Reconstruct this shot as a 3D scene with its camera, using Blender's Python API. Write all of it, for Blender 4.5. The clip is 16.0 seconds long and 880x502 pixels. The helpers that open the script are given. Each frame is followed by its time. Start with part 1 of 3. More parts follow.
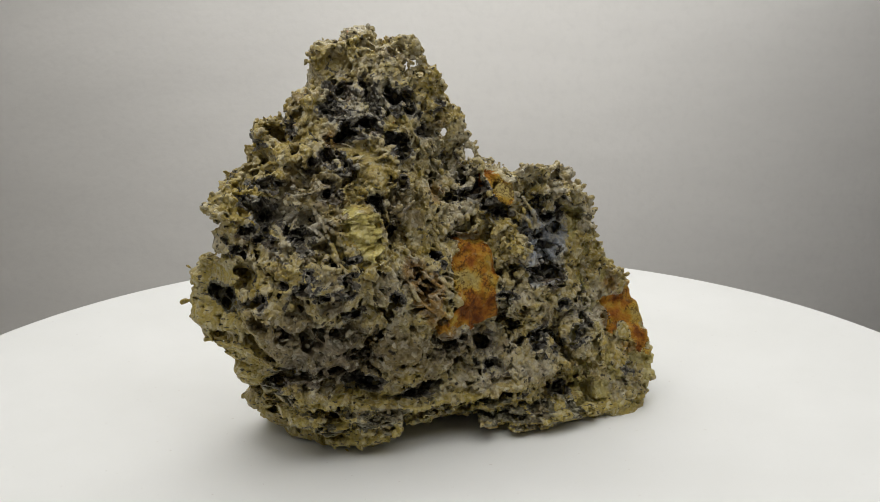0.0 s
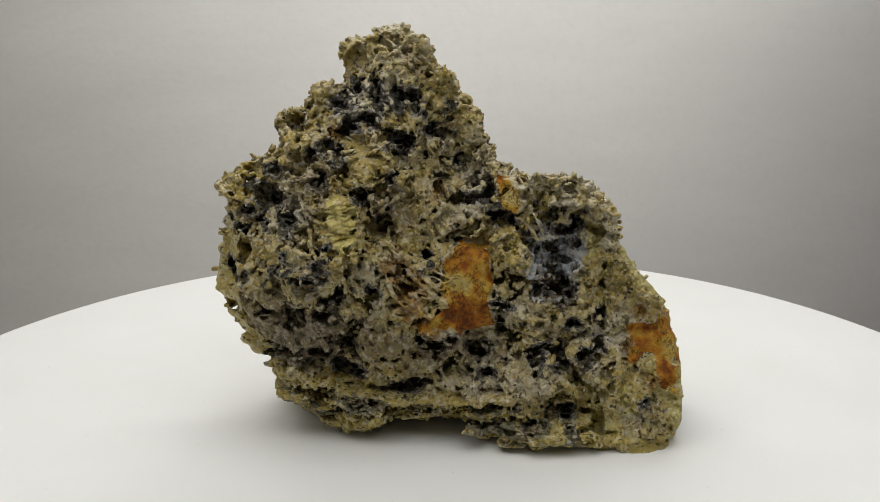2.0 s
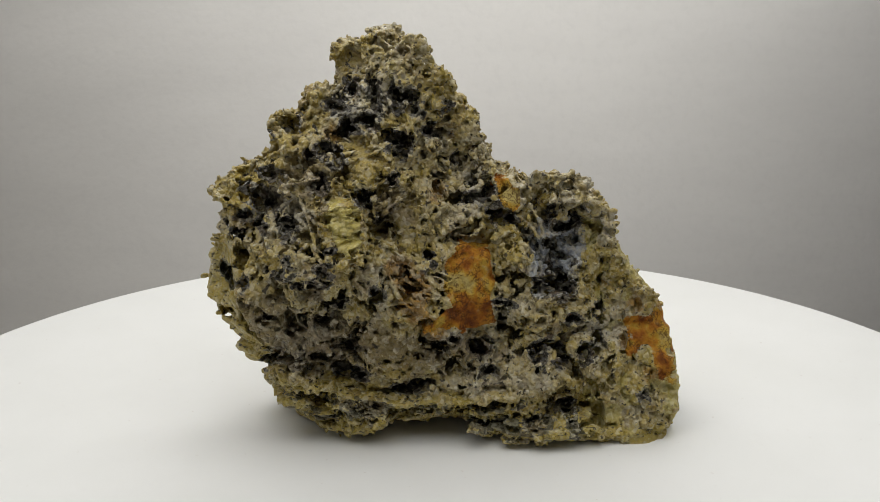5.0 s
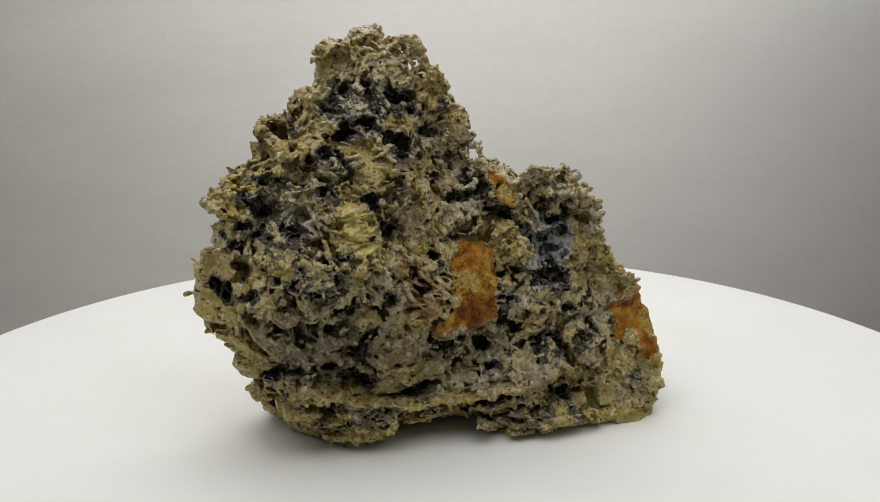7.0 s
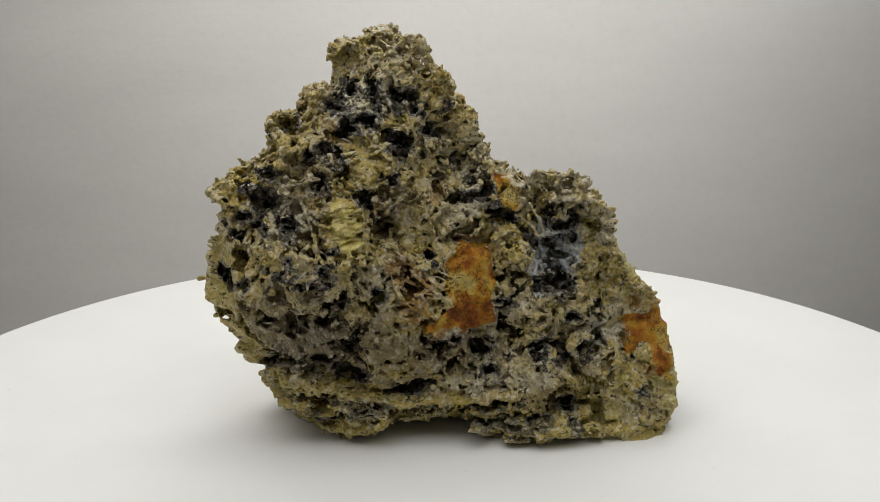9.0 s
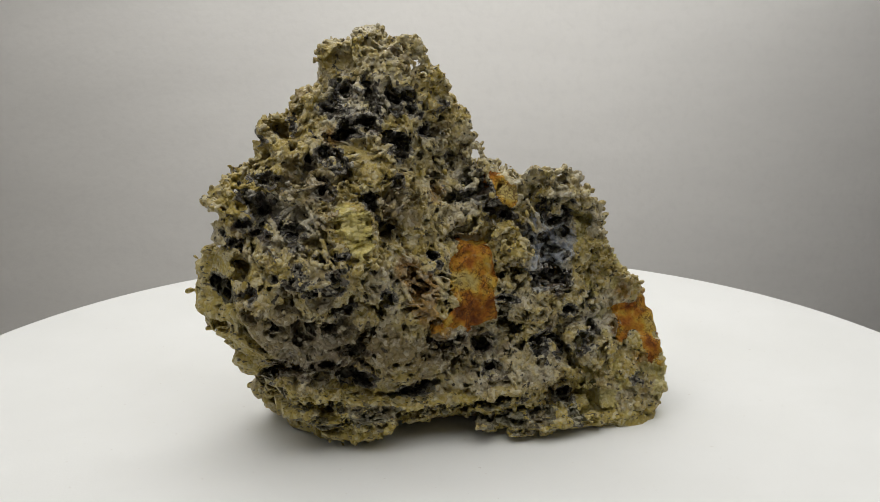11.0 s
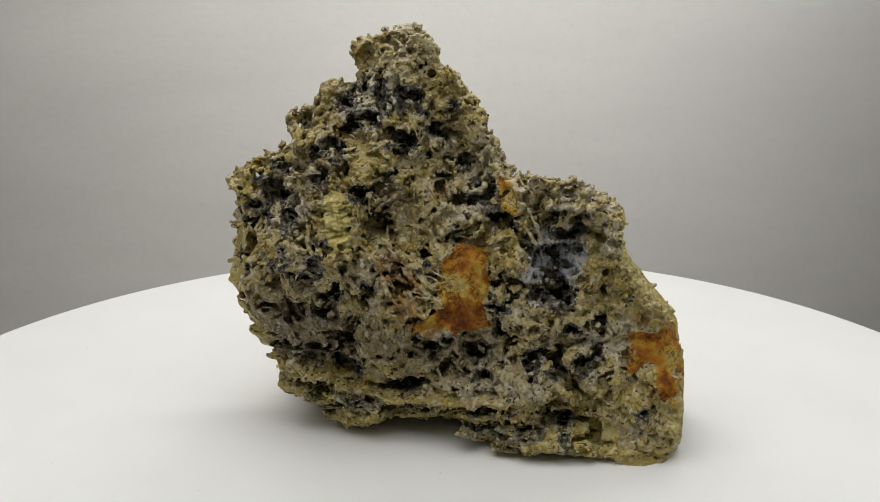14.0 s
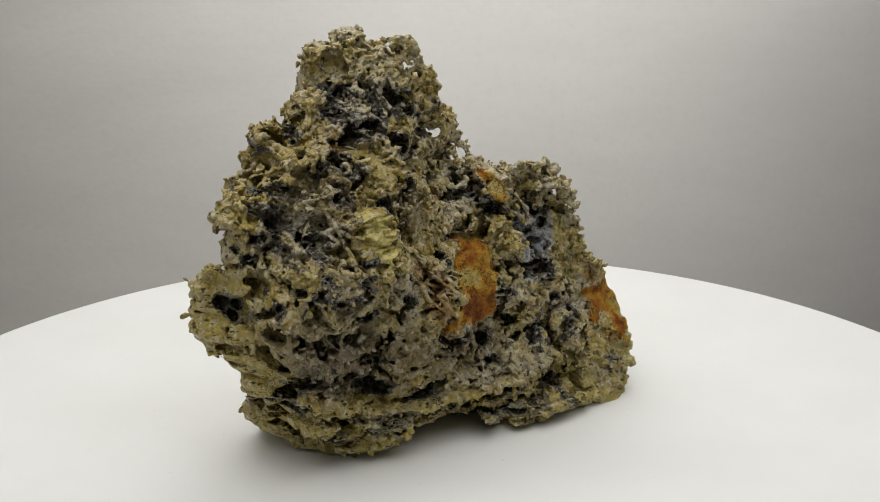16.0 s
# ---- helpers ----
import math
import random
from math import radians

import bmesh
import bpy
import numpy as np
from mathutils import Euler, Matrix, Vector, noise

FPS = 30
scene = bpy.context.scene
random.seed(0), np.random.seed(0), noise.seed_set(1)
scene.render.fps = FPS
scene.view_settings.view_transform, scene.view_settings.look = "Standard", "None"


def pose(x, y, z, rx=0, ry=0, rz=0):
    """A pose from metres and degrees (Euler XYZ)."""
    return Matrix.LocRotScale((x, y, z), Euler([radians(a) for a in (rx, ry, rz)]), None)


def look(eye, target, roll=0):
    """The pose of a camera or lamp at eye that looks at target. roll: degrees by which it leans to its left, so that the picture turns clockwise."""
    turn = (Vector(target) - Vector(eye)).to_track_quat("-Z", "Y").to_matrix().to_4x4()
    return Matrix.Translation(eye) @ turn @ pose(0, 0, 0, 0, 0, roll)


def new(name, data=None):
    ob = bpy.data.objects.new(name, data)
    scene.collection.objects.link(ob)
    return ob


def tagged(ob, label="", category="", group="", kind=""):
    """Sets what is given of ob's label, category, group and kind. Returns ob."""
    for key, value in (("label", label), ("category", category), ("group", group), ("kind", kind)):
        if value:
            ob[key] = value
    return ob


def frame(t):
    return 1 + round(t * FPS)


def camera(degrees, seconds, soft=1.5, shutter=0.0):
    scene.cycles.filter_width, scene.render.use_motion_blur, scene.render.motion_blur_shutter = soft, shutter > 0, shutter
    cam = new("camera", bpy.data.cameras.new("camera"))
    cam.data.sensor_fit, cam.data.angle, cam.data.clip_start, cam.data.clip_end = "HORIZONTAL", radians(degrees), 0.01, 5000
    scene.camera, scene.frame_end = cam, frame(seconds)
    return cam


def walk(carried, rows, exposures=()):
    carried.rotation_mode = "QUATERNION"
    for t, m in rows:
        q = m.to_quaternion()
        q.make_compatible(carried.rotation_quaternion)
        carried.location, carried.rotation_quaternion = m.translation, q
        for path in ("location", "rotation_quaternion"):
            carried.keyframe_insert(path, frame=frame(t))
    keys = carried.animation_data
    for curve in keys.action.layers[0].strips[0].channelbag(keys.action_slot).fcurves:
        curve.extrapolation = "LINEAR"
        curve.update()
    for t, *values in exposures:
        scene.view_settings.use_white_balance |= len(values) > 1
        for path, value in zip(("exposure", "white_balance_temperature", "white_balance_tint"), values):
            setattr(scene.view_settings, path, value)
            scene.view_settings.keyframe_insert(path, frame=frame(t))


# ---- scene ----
cam = camera(46.4, 16.0, soft=0.8)
EYE = Vector((0.0008, -0.1964, 0.0952))
TILT = radians(-16.18)
shot = look(EYE, EYE + Vector((0, math.cos(TILT), math.sin(TILT))), -0.3)
walk(cam, [(0.0, shot), (16.0, shot)])

# ---- light: one broad lamp panel under the roof of the light box ----
world = bpy.data.worlds.new("world")
scene.world = world
world.use_nodes = True
world.node_tree.nodes["Background"].inputs[0].default_value = (0.92, 0.96, 1.0, 1)
world.node_tree.nodes["Background"].inputs[1].default_value = 0.03


def panel(name, m, sx, sy, watts, colour):
    data = bpy.data.lights.new(name, "AREA")
    data.shape, data.size, data.size_y, data.energy, data.color = "RECTANGLE", sx, sy, watts, colour
    ob = new(name, data)
    ob.matrix_world = m
    return ob


panel("lamp_strip_back", look((0.022, 0.135, 0.25), (0.022, 0.13, 0.0)), 0.40, 0.05, 0.39, (1.0, 0.99, 0.968))
panel("lamp_strip_front", look((0.0, -0.075, 0.25), (0.0, -0.075, 0.0)), 0.40, 0.25, 0.565, (1.0, 0.99, 0.968))


# ---- materials ----
class Mat:
    """A node material with short calls."""

    def __init__(self, name):
        self.m = bpy.data.materials.new(name)
        self.m.use_nodes = True
        self.t = self.m.node_tree
        self.b = self.t.nodes["Principled BSDF"]

    def n(self, kind, **sets):
        node = self.t.nodes.new(kind)
        for key, value in sets.items():
            node.inputs[key.replace("_", " ")].default_value = value
        return node

    def link(self, a, b):
        self.t.links.new(a, b)

    def coord(self):
        return self.t.nodes.new("ShaderNodeTexCoord").outputs["Object"]

    def noise(self, scale, detail=4.0, rough=0.55, vec=None):
        node = self.n("ShaderNodeTexNoise", Scale=scale, Detail=detail, Roughness=rough)
        self.link(vec or self.coord(), node.inputs["Vector"])
        return node.outputs["Fac"]

    def attr(self, name):
        node = self.t.nodes.new("ShaderNodeAttribute")
        node.attribute_name = name
        return node.outputs["Fac"]

    def ramp(self, fac, stops, mode="LINEAR"):
        node = self.t.nodes.new("ShaderNodeValToRGB")
        node.color_ramp.interpolation = mode
        el = node.color_ramp.elements
        while len(el) < len(stops):
            el.new(0.5)
        for e, (p, c) in zip(el, stops):
            e.position, e.color = p, (*c, 1) if len(c) == 3 else c
        self.link(fac, node.inputs[0])
        return node.outputs[0]

    def step(self, fac, lo, hi):
        node = self.t.nodes.new("ShaderNodeMapRange")
        node.interpolation_type = "SMOOTHSTEP"
        node.inputs["From Min"].default_value, node.inputs["From Max"].default_value = lo, hi
        self.link(fac, node.inputs["Value"])
        return node.outputs[0]

    def mix(self, fac, a, b, blend="MIX"):
        node = self.t.nodes.new("ShaderNodeMix")
        node.data_type, node.blend_type = "RGBA", blend
        for sock, v in ((node.inputs[0], fac), (node.inputs[6], a), (node.inputs[7], b)):
            if isinstance(v, (int, float)):
                sock.default_value = v
            elif isinstance(v, tuple):
                sock.default_value = (*v, 1)
            else:
                self.link(v, sock)
        return node.outputs[2]

    def math(self, op, a, b=0.0):
        node = self.t.nodes.new("ShaderNodeMath")
        node.operation = op
        for sock, v in zip(node.inputs, (a, b)):
            if isinstance(v, (int, float)):
                sock.default_value = v
            else:
                self.link(v, sock)
        return node.outputs[0]

    def done(self, colour, rough, bump=None, height=0.0002, strength=0.5, spec=0.5):
        for sock, v in ((self.b.inputs["Base Color"], colour), (self.b.inputs["Roughness"], rough)):
            if isinstance(v, (int, float)):
                sock.default_value = v
            elif isinstance(v, tuple):
                sock.default_value = (*v, 1)
            else:
                self.link(v, sock)
        self.b.inputs["Specular IOR Level"].default_value = spec
        if bump is not None:
            node = self.n("ShaderNodeBump", Distance=height, Strength=strength)
            self.link(bump, node.inputs["Height"])
            self.link(node.outputs[0], self.b.inputs["Normal"])
        return self.m


def white_matte():
    m = Mat("white_platter")
    c = m.ramp(m.noise(30, 5), [(0.3, (0.795, 0.800, 0.780)), (0.7, (0.835, 0.840, 0.825))])
    c = m.mix(m.step(m.noise(900, 2), 0.70, 0.78), c, (0.70, 0.68, 0.65))
    return m.done(c, 0.55, m.noise(1800, 3), 0.0001, 0.25, 0.35)


def paper(name, base):
    m = Mat(name)
    wide = m.n("ShaderNodeMapping")
    wide.inputs["Scale"].default_value = (1, 1, 4)
    m.link(m.coord(), wide.inputs["Vector"])
    c = m.ramp(m.noise(9, 5, 0.6, wide.outputs[0]), [(0.3, tuple(0.94 * v for v in base)), (0.7, tuple(1.03 * v for v in base))])
    c = m.mix(m.math("MULTIPLY", m.step(m.noise(260, 4), 0.45, 0.7), 0.12), c, tuple(0.8 * v for v in base))
    return m.done(c, 0.8, m.noise(420, 5), 0.0003, 0.3, 0.2)


def crust(m, shift=0.0, cool=False):
    """Drusy quartz: grain by grain between olive yellow, pale grey and blue grey, with iron tinges; near-black painted
    shade in cut hollows.
    """
    mixed = m.math("ADD", m.math("MULTIPLY", m.attr("tint"), 0.50), m.math("MULTIPLY", m.attr("tone"), 0.22))
    mixed = m.math("ADD", mixed, m.math("MULTIPLY", m.noise(120, 4), 0.95))
    mixed = m.math("ADD", mixed, shift - 0.095)
    c = m.ramp(mixed, [(0.10, (0.23, 0.25, 0.28) if cool else (0.205, 0.185, 0.150)), (0.30, (0.36, 0.38, 0.40) if cool else (0.332, 0.300, 0.228)), (0.46, (0.415, 0.358, 0.225)),
                       (0.62, (0.400, 0.318, 0.118)), (0.82, (0.340, 0.252, 0.045))])
    # tint close to 0: shade of the cut hollows, painted near-black
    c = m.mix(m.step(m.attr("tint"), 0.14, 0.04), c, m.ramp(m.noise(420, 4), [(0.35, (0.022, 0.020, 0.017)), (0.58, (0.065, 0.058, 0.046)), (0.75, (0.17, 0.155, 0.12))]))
    fine = m.noise(1100, 4)
    c = m.mix(m.math("MULTIPLY", m.step(fine, 0.50, 0.70), 0.45), c, (0.54, 0.51, 0.39))
    c = m.mix(m.math("MULTIPLY", m.step(m.noise(1500, 3), 0.44, 0.30), 0.40), c, (0.14, 0.105, 0.05))
    c = m.mix(m.math("MULTIPLY", m.step(m.noise(150, 4), 0.55, 0.70), 0.50), c, (0.165, 0.105, 0.055))
    c = m.mix(m.math("MULTIPLY", m.step(m.math("ADD", m.attr("brown"), m.noise(300, 4)), 0.55, 1.1), 0.7), c, (0.150, 0.112, 0.058))
    iron = m.math("MULTIPLY", m.step(m.math("ADD", m.attr("rust"), m.noise(380, 4)), 0.80, 1.15), 0.85)
    return m.mix(iron, c, m.ramp(m.noise(260, 4), [(0.35, (0.15, 0.064, 0.010)), (0.65, (0.37, 0.205, 0.028))]))


def drusy(name, shift=0.0, specks=0.655, stretch=1.0, cool=False, bright=0.0):
    m = Mat(name)
    c = crust(m, shift, cool)
    cells = m.t.nodes.new("ShaderNodeTexVoronoi")
    cells.inputs["Scale"].default_value = 1050
    m.link(m.coord(), cells.inputs["Vector"])
    tones = m.t.nodes.new("ShaderNodeSeparateColor")
    m.link(cells.outputs["Color"], tones.inputs[0])
    c = m.mix(m.math("MULTIPLY", m.step(tones.outputs[0], 0.62, 0.95), 0.40), c, (0.62, 0.58, 0.45))
    c = m.mix(m.math("MULTIPLY", m.step(tones.outputs[1], 0.70, 0.95), 0.22), c, (0.17, 0.13, 0.06))
    if bright:
        c = m.mix(bright, c, (0.66, 0.59, 0.20))
    scaled = m.n("ShaderNodeMapping")
    scaled.inputs["Scale"].default_value = (1, 1, stretch)
    m.link(m.coord(), scaled.inputs["Vector"])
    dots = m.step(m.noise(760, 2, 0.5, scaled.outputs[0]), specks - 0.03, specks + 0.02)
    c = m.mix(m.math("MULTIPLY", dots, 0.9), c, (0.026, 0.019, 0.011))
    rough = m.ramp(m.noise(900, 2), [(0.3, (0.26,) * 3), (0.7, (0.55,) * 3)])
    m.b.inputs["Subsurface Weight"].default_value = 0.22
    m.b.inputs["Subsurface Radius"].default_value = (1.0, 0.85, 0.5)
    m.b.inputs["Subsurface Scale"].default_value = 0.0004
    bump = m.math("SUBTRACT", m.math("MULTIPLY", m.noise(1700, 3, 0.5), 0.35), cells.outputs["Distance"])
    m.done(c, rough, bump, 0.0006, 0.9, 0.5)
    # each crystal tips its facet its own way
    tip = m.t.nodes.new("ShaderNodeVectorMath")
    tip.operation = "SUBTRACT"
    tip.inputs[1].default_value = (0.5, 0.5, 0.5)
    m.link(cells.outputs["Color"], tip.inputs[0])
    world_tip = m.t.nodes.new("ShaderNodeVectorTransform")
    world_tip.vector_type, world_tip.convert_from, world_tip.convert_to = "VECTOR", "OBJECT", "WORLD"
    m.link(tip.outputs[0], world_tip.inputs[0])
    lean_by = m.t.nodes.new("ShaderNodeVectorMath")
    lean_by.operation = "MULTIPLY_ADD"
    lean_by.inputs[1].default_value = (0.7, 0.7, 0.7)
    m.link(world_tip.outputs[0], lean_by.inputs[0])
    m.link(m.b.inputs["Normal"].links[0].from_socket, lean_by.inputs[2])
    unit = m.t.nodes.new("ShaderNodeVectorMath")
    unit.operation = "NORMALIZE"
    m.link(lean_by.outputs[0], unit.inputs[0])
    m.link(unit.outputs[0], m.b.inputs["Normal"])
    return m.m


def rusty(name, lift):
    m = Mat(name)
    c = m.ramp(m.math("ADD", m.noise(170, 5), lift), [(0.40, (0.13, 0.036, 0.006)), (0.47, (0.28, 0.090, 0.009)), (0.54, (0.42, 0.185, 0.016)),
                                                      (0.61, (0.47, 0.300, 0.040)), (0.70, (0.46, 0.36, 0.12))])
    for scale, width, lo in ((430, 0.034, 0.40), (900, 0.045, 0.44)):
        off = m.math("ABSOLUTE", m.math("SUBTRACT", m.noise(scale, 2), 0.5))
        lines = m.math("MULTIPLY", m.step(off, width, width * 0.35), m.step(m.noise(310, 3), lo + 0.4 * lift, lo + 0.12 + 0.4 * lift))
        c = m.mix(m.math("MULTIPLY", lines, 0.65), c, (0.075, 0.026, 0.008))
    c = m.mix(m.math("MULTIPLY", m.step(m.noise(1400, 3, 0.6), 0.54, 0.68), 0.42), c, (0.13, 0.050, 0.010))
    c = m.mix(m.math("MULTIPLY", m.step(m.noise(520, 3), 0.58, 0.74), 0.4), c, (0.44, 0.37, 0.18))
    return m.done(c, 0.65, m.noise(1000, 5, 0.65), 0.0007, 1.0, 0.2)


WHITE, SHEET, WALLS, DULL = white_matte(), paper("grey_sheet", (0.76, 0.745, 0.72)), paper("box_wall", (0.78, 0.77, 0.75)), paper("box_wall_grey", (0.36, 0.36, 0.36))
QUARTZ, OLIVE, STAIN, GREY = drusy("drusy_quartz"), drusy("olive_crust", 0.14, 0.63, 2.5, bright=0.10), rusty("iron_stain", 0.02), drusy("grey_chalcedony", -0.26, 0.75, cool=True)
TUFTED, RIM = drusy("yellow_blades", 0.16, 0.74, 3.0, bright=0.42), drusy("pale_rim", 0.06, 0.74, 1.5, bright=0.30)
OCHRE = rusty("ochre_stain", 0.06)


# ---- helpers for meshes ----
def part(name, bm, material, parent, label=""):
    data = bpy.data.meshes.new(name)
    bm.to_mesh(data)
    bm.free()
    data.materials.append(material)
    ob = new(name, data)
    ob.parent = parent
    return tagged(ob, label)


def lathe(profile, steps=160):
    bm = bmesh.new()
    rings = [[bm.verts.new((r * math.cos(2 * math.pi * k / steps), r * math.sin(2 * math.pi * k / steps), z)) for k in range(steps)] for r, z in profile]
    for a, b in zip(rings, rings[1:]):
        for k in range(steps):
            bm.faces.new((a[k], a[(k + 1) % steps], b[(k + 1) % steps], b[k]))
    bm.faces.new(rings[0][::-1])
    bm.faces.new(rings[-1])
    for face in bm.faces:
        face.smooth = len(face.verts) == 4
    return bm


def sheet(points, half, thick):
    """A bent sheet: a line of (y, z) swept across x."""
    bm = bmesh.new()
    rows = []
    for i, (y, z) in enumerate(points):
        a, b = points[max(i - 1, 0)], points[min(i + 1, len(points) - 1)]
        d = Vector((b[0] - a[0], b[1] - a[1])).normalized()
        oy, oz = y + d.y * thick, z - d.x * thick
        rows.append([bm.verts.new(p) for p in ((-half, y, z), (half, y, z), (half, oy, oz), (-half, oy, oz))])
    for a, b in zip(rows, rows[1:]):
        for k in range(4):
            bm.faces.new((a[k], a[(k + 1) % 4], b[(k + 1) % 4], b[k])).smooth = k == 0
    bm.faces.new(rows[0])
    bm.faces.new(rows[-1][::-1])
    bmesh.ops.recalc_face_normals(bm, faces=bm.faces)
    return bm


def slab(x0, x1, y0, y1, z0, z1):
    bm = bmesh.new()
    bmesh.ops.create_cube(bm, size=1, matrix=Matrix.LocRotScale(((x0 + x1) / 2, (y0 + y1) / 2, (z0 + z1) / 2), None, (x1 - x0, y1 - y0, z1 - z0)))
    return bm


# ---- the light box: sweep of grey paper, plain walls and roof added out of view ----
FLOOR, WALL_Y, BEND = -0.120, 0.235, 0.03
line = [(-0.60, FLOOR), (WALL_Y - BEND, FLOOR)]
line += [(WALL_Y - BEND + BEND * math.sin(a), FLOOR + BEND - BEND * math.cos(a)) for a in (math.pi / 2 * k / 16 for k in range(1, 17))]
line += [(WALL_Y, 0.262)]
tagged(part("backdrop", sheet(line, 0.29, 0.003), SHEET, None), "plain grey paper sweep curving up behind the turntable", "backdrop", kind="structure")
# Unseen side walls: pale west brightens the left, grey east dims the right.
tagged(part("wall_west", slab(-0.302, -0.292, -0.60, WALL_Y, FLOOR, 0.262), WALLS, None), "unseen pale side wall added to bounce light from the left", "wall", kind="structure")
tagged(part("wall_east", slab(0.292, 0.302, -0.60, WALL_Y, FLOOR, 0.262), DULL, None), "unseen grey side wall added to keep the right darker", "wall", kind="structure")
tagged(part("wall_south", slab(-0.302, 0.302, -0.612, -0.602, FLOOR, 0.262), DULL, None), "plain grey wall behind the camera", "wall", kind="structure")
tagged(part("ceiling", slab(-0.302, 0.302, -0.60, WALL_Y + 0.01, 0.264, 0.274), WALLS, None), "plain pale roof of the light box", "ceiling", kind="structure")

# ---- turntable ----
turntable = tagged(new("turntable"), "round matte white display turntable with a thin rim", "turntable")
turntable.location = (0, 0, FLOOR - 0.0009)
base = part("base", lathe([(0.085, 0.0), (0.088, 0.002), (0.088, 0.099), (0.086, 0.101)], 96), WHITE, turntable)
platter = part("platter", lathe([(0.1243, 0.102), (0.1268, 0.1035), (0.1300, 0.106), (0.1300, -FLOOR - 0.0012), (0.1295, -FLOOR - 0.0004), (0.1287, -FLOOR)], 256), WHITE, turntable, "matte white round plate")

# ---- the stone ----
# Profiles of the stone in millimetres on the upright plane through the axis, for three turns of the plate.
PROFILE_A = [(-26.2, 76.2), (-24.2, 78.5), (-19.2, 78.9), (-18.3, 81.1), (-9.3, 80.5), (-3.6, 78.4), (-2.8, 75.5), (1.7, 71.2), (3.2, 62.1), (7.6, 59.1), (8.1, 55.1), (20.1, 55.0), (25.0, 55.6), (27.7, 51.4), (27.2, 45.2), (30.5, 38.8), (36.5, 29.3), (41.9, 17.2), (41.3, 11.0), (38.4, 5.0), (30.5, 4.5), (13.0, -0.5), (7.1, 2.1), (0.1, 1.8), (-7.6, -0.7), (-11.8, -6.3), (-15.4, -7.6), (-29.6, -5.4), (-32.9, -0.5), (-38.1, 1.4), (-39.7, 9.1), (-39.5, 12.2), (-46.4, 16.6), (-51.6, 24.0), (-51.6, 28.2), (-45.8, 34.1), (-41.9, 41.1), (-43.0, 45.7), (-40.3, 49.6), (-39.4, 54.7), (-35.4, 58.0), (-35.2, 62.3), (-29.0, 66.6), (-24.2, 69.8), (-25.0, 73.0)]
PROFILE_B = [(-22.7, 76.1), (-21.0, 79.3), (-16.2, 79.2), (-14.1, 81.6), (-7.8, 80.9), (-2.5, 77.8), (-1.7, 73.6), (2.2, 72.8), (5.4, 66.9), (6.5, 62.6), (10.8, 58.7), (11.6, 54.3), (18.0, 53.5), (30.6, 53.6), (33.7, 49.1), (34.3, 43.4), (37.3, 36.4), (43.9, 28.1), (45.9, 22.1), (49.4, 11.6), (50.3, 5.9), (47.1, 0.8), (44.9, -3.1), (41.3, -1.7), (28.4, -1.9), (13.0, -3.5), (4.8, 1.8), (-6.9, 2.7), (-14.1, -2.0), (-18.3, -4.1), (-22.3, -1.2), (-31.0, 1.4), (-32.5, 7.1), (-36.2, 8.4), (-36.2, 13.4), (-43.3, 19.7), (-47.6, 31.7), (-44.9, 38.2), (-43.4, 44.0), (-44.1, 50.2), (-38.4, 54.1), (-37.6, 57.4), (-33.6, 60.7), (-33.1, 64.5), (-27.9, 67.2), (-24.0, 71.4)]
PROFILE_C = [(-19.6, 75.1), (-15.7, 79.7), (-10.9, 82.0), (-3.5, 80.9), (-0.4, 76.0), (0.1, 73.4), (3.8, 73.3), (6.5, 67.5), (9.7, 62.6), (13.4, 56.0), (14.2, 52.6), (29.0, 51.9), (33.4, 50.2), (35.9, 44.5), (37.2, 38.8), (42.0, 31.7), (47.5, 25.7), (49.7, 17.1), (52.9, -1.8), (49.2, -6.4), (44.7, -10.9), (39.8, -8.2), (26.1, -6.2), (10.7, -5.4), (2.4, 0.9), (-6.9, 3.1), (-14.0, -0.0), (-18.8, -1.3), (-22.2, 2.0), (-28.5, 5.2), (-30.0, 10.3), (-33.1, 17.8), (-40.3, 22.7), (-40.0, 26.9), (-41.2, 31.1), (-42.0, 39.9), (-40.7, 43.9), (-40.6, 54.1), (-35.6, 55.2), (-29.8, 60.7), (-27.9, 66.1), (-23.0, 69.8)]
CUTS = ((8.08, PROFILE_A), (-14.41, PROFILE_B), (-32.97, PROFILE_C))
# Swellings and hollows of the broad face: along, up, width, millimetres proud.
RELIEF = [(-18, 40, 9, 4.8), (-30, 4, 13, -6.8), (-42, 56, 9, -4.8), (-34, 32, 6, 4.0), (38, 24, 9, -3.0), (14, 36, 6, 2.9), (10, 64, 13, -3.1), (-6, 28, 6, 5.3), (-26, 52, 6, 2.5), (-22, 68, 6, -2.9), (-10, 56, 6, 4.1), (6, 4, 13, -1.9), (22, 52, 6, 3.0), (-38, 64, 6, -6.0), (-18, 0, 6, -2.7), (2, 44, 6, -2.1), (-26, 36, 6, 2.4), (-42, 40, 6, -1.6), (34, 44, 9, -1.0), (10, 56, 6, -2.4),
          (-37, 31, 4.5, 1.2), (-20, 35, 6, 1.2), (-28, 14, 5, 3.2), (-17, 4, 4, 3.0), (-7, 49, 4, 2.4), (-17, 78, 6, -5.5), (46, 22, 5, -3.5), (46, 1, 4, -2.0)]
# Where the front mass ends towards the dense flank: height, place along, millimetres by which the flank steps back.
FLANK = [(2, -24.5, 7), (7, -29.9, 8), (12.7, -32.2, 8.5), (15, -32.7, 4), (18, -33.2, 2.5), (22.7, -34.7, 3.5), (27, -37.6, 5.5), (31.5, -40, 8), (38, -41, 7), (43, -41.3, 2.5), (47, -41, 0)]
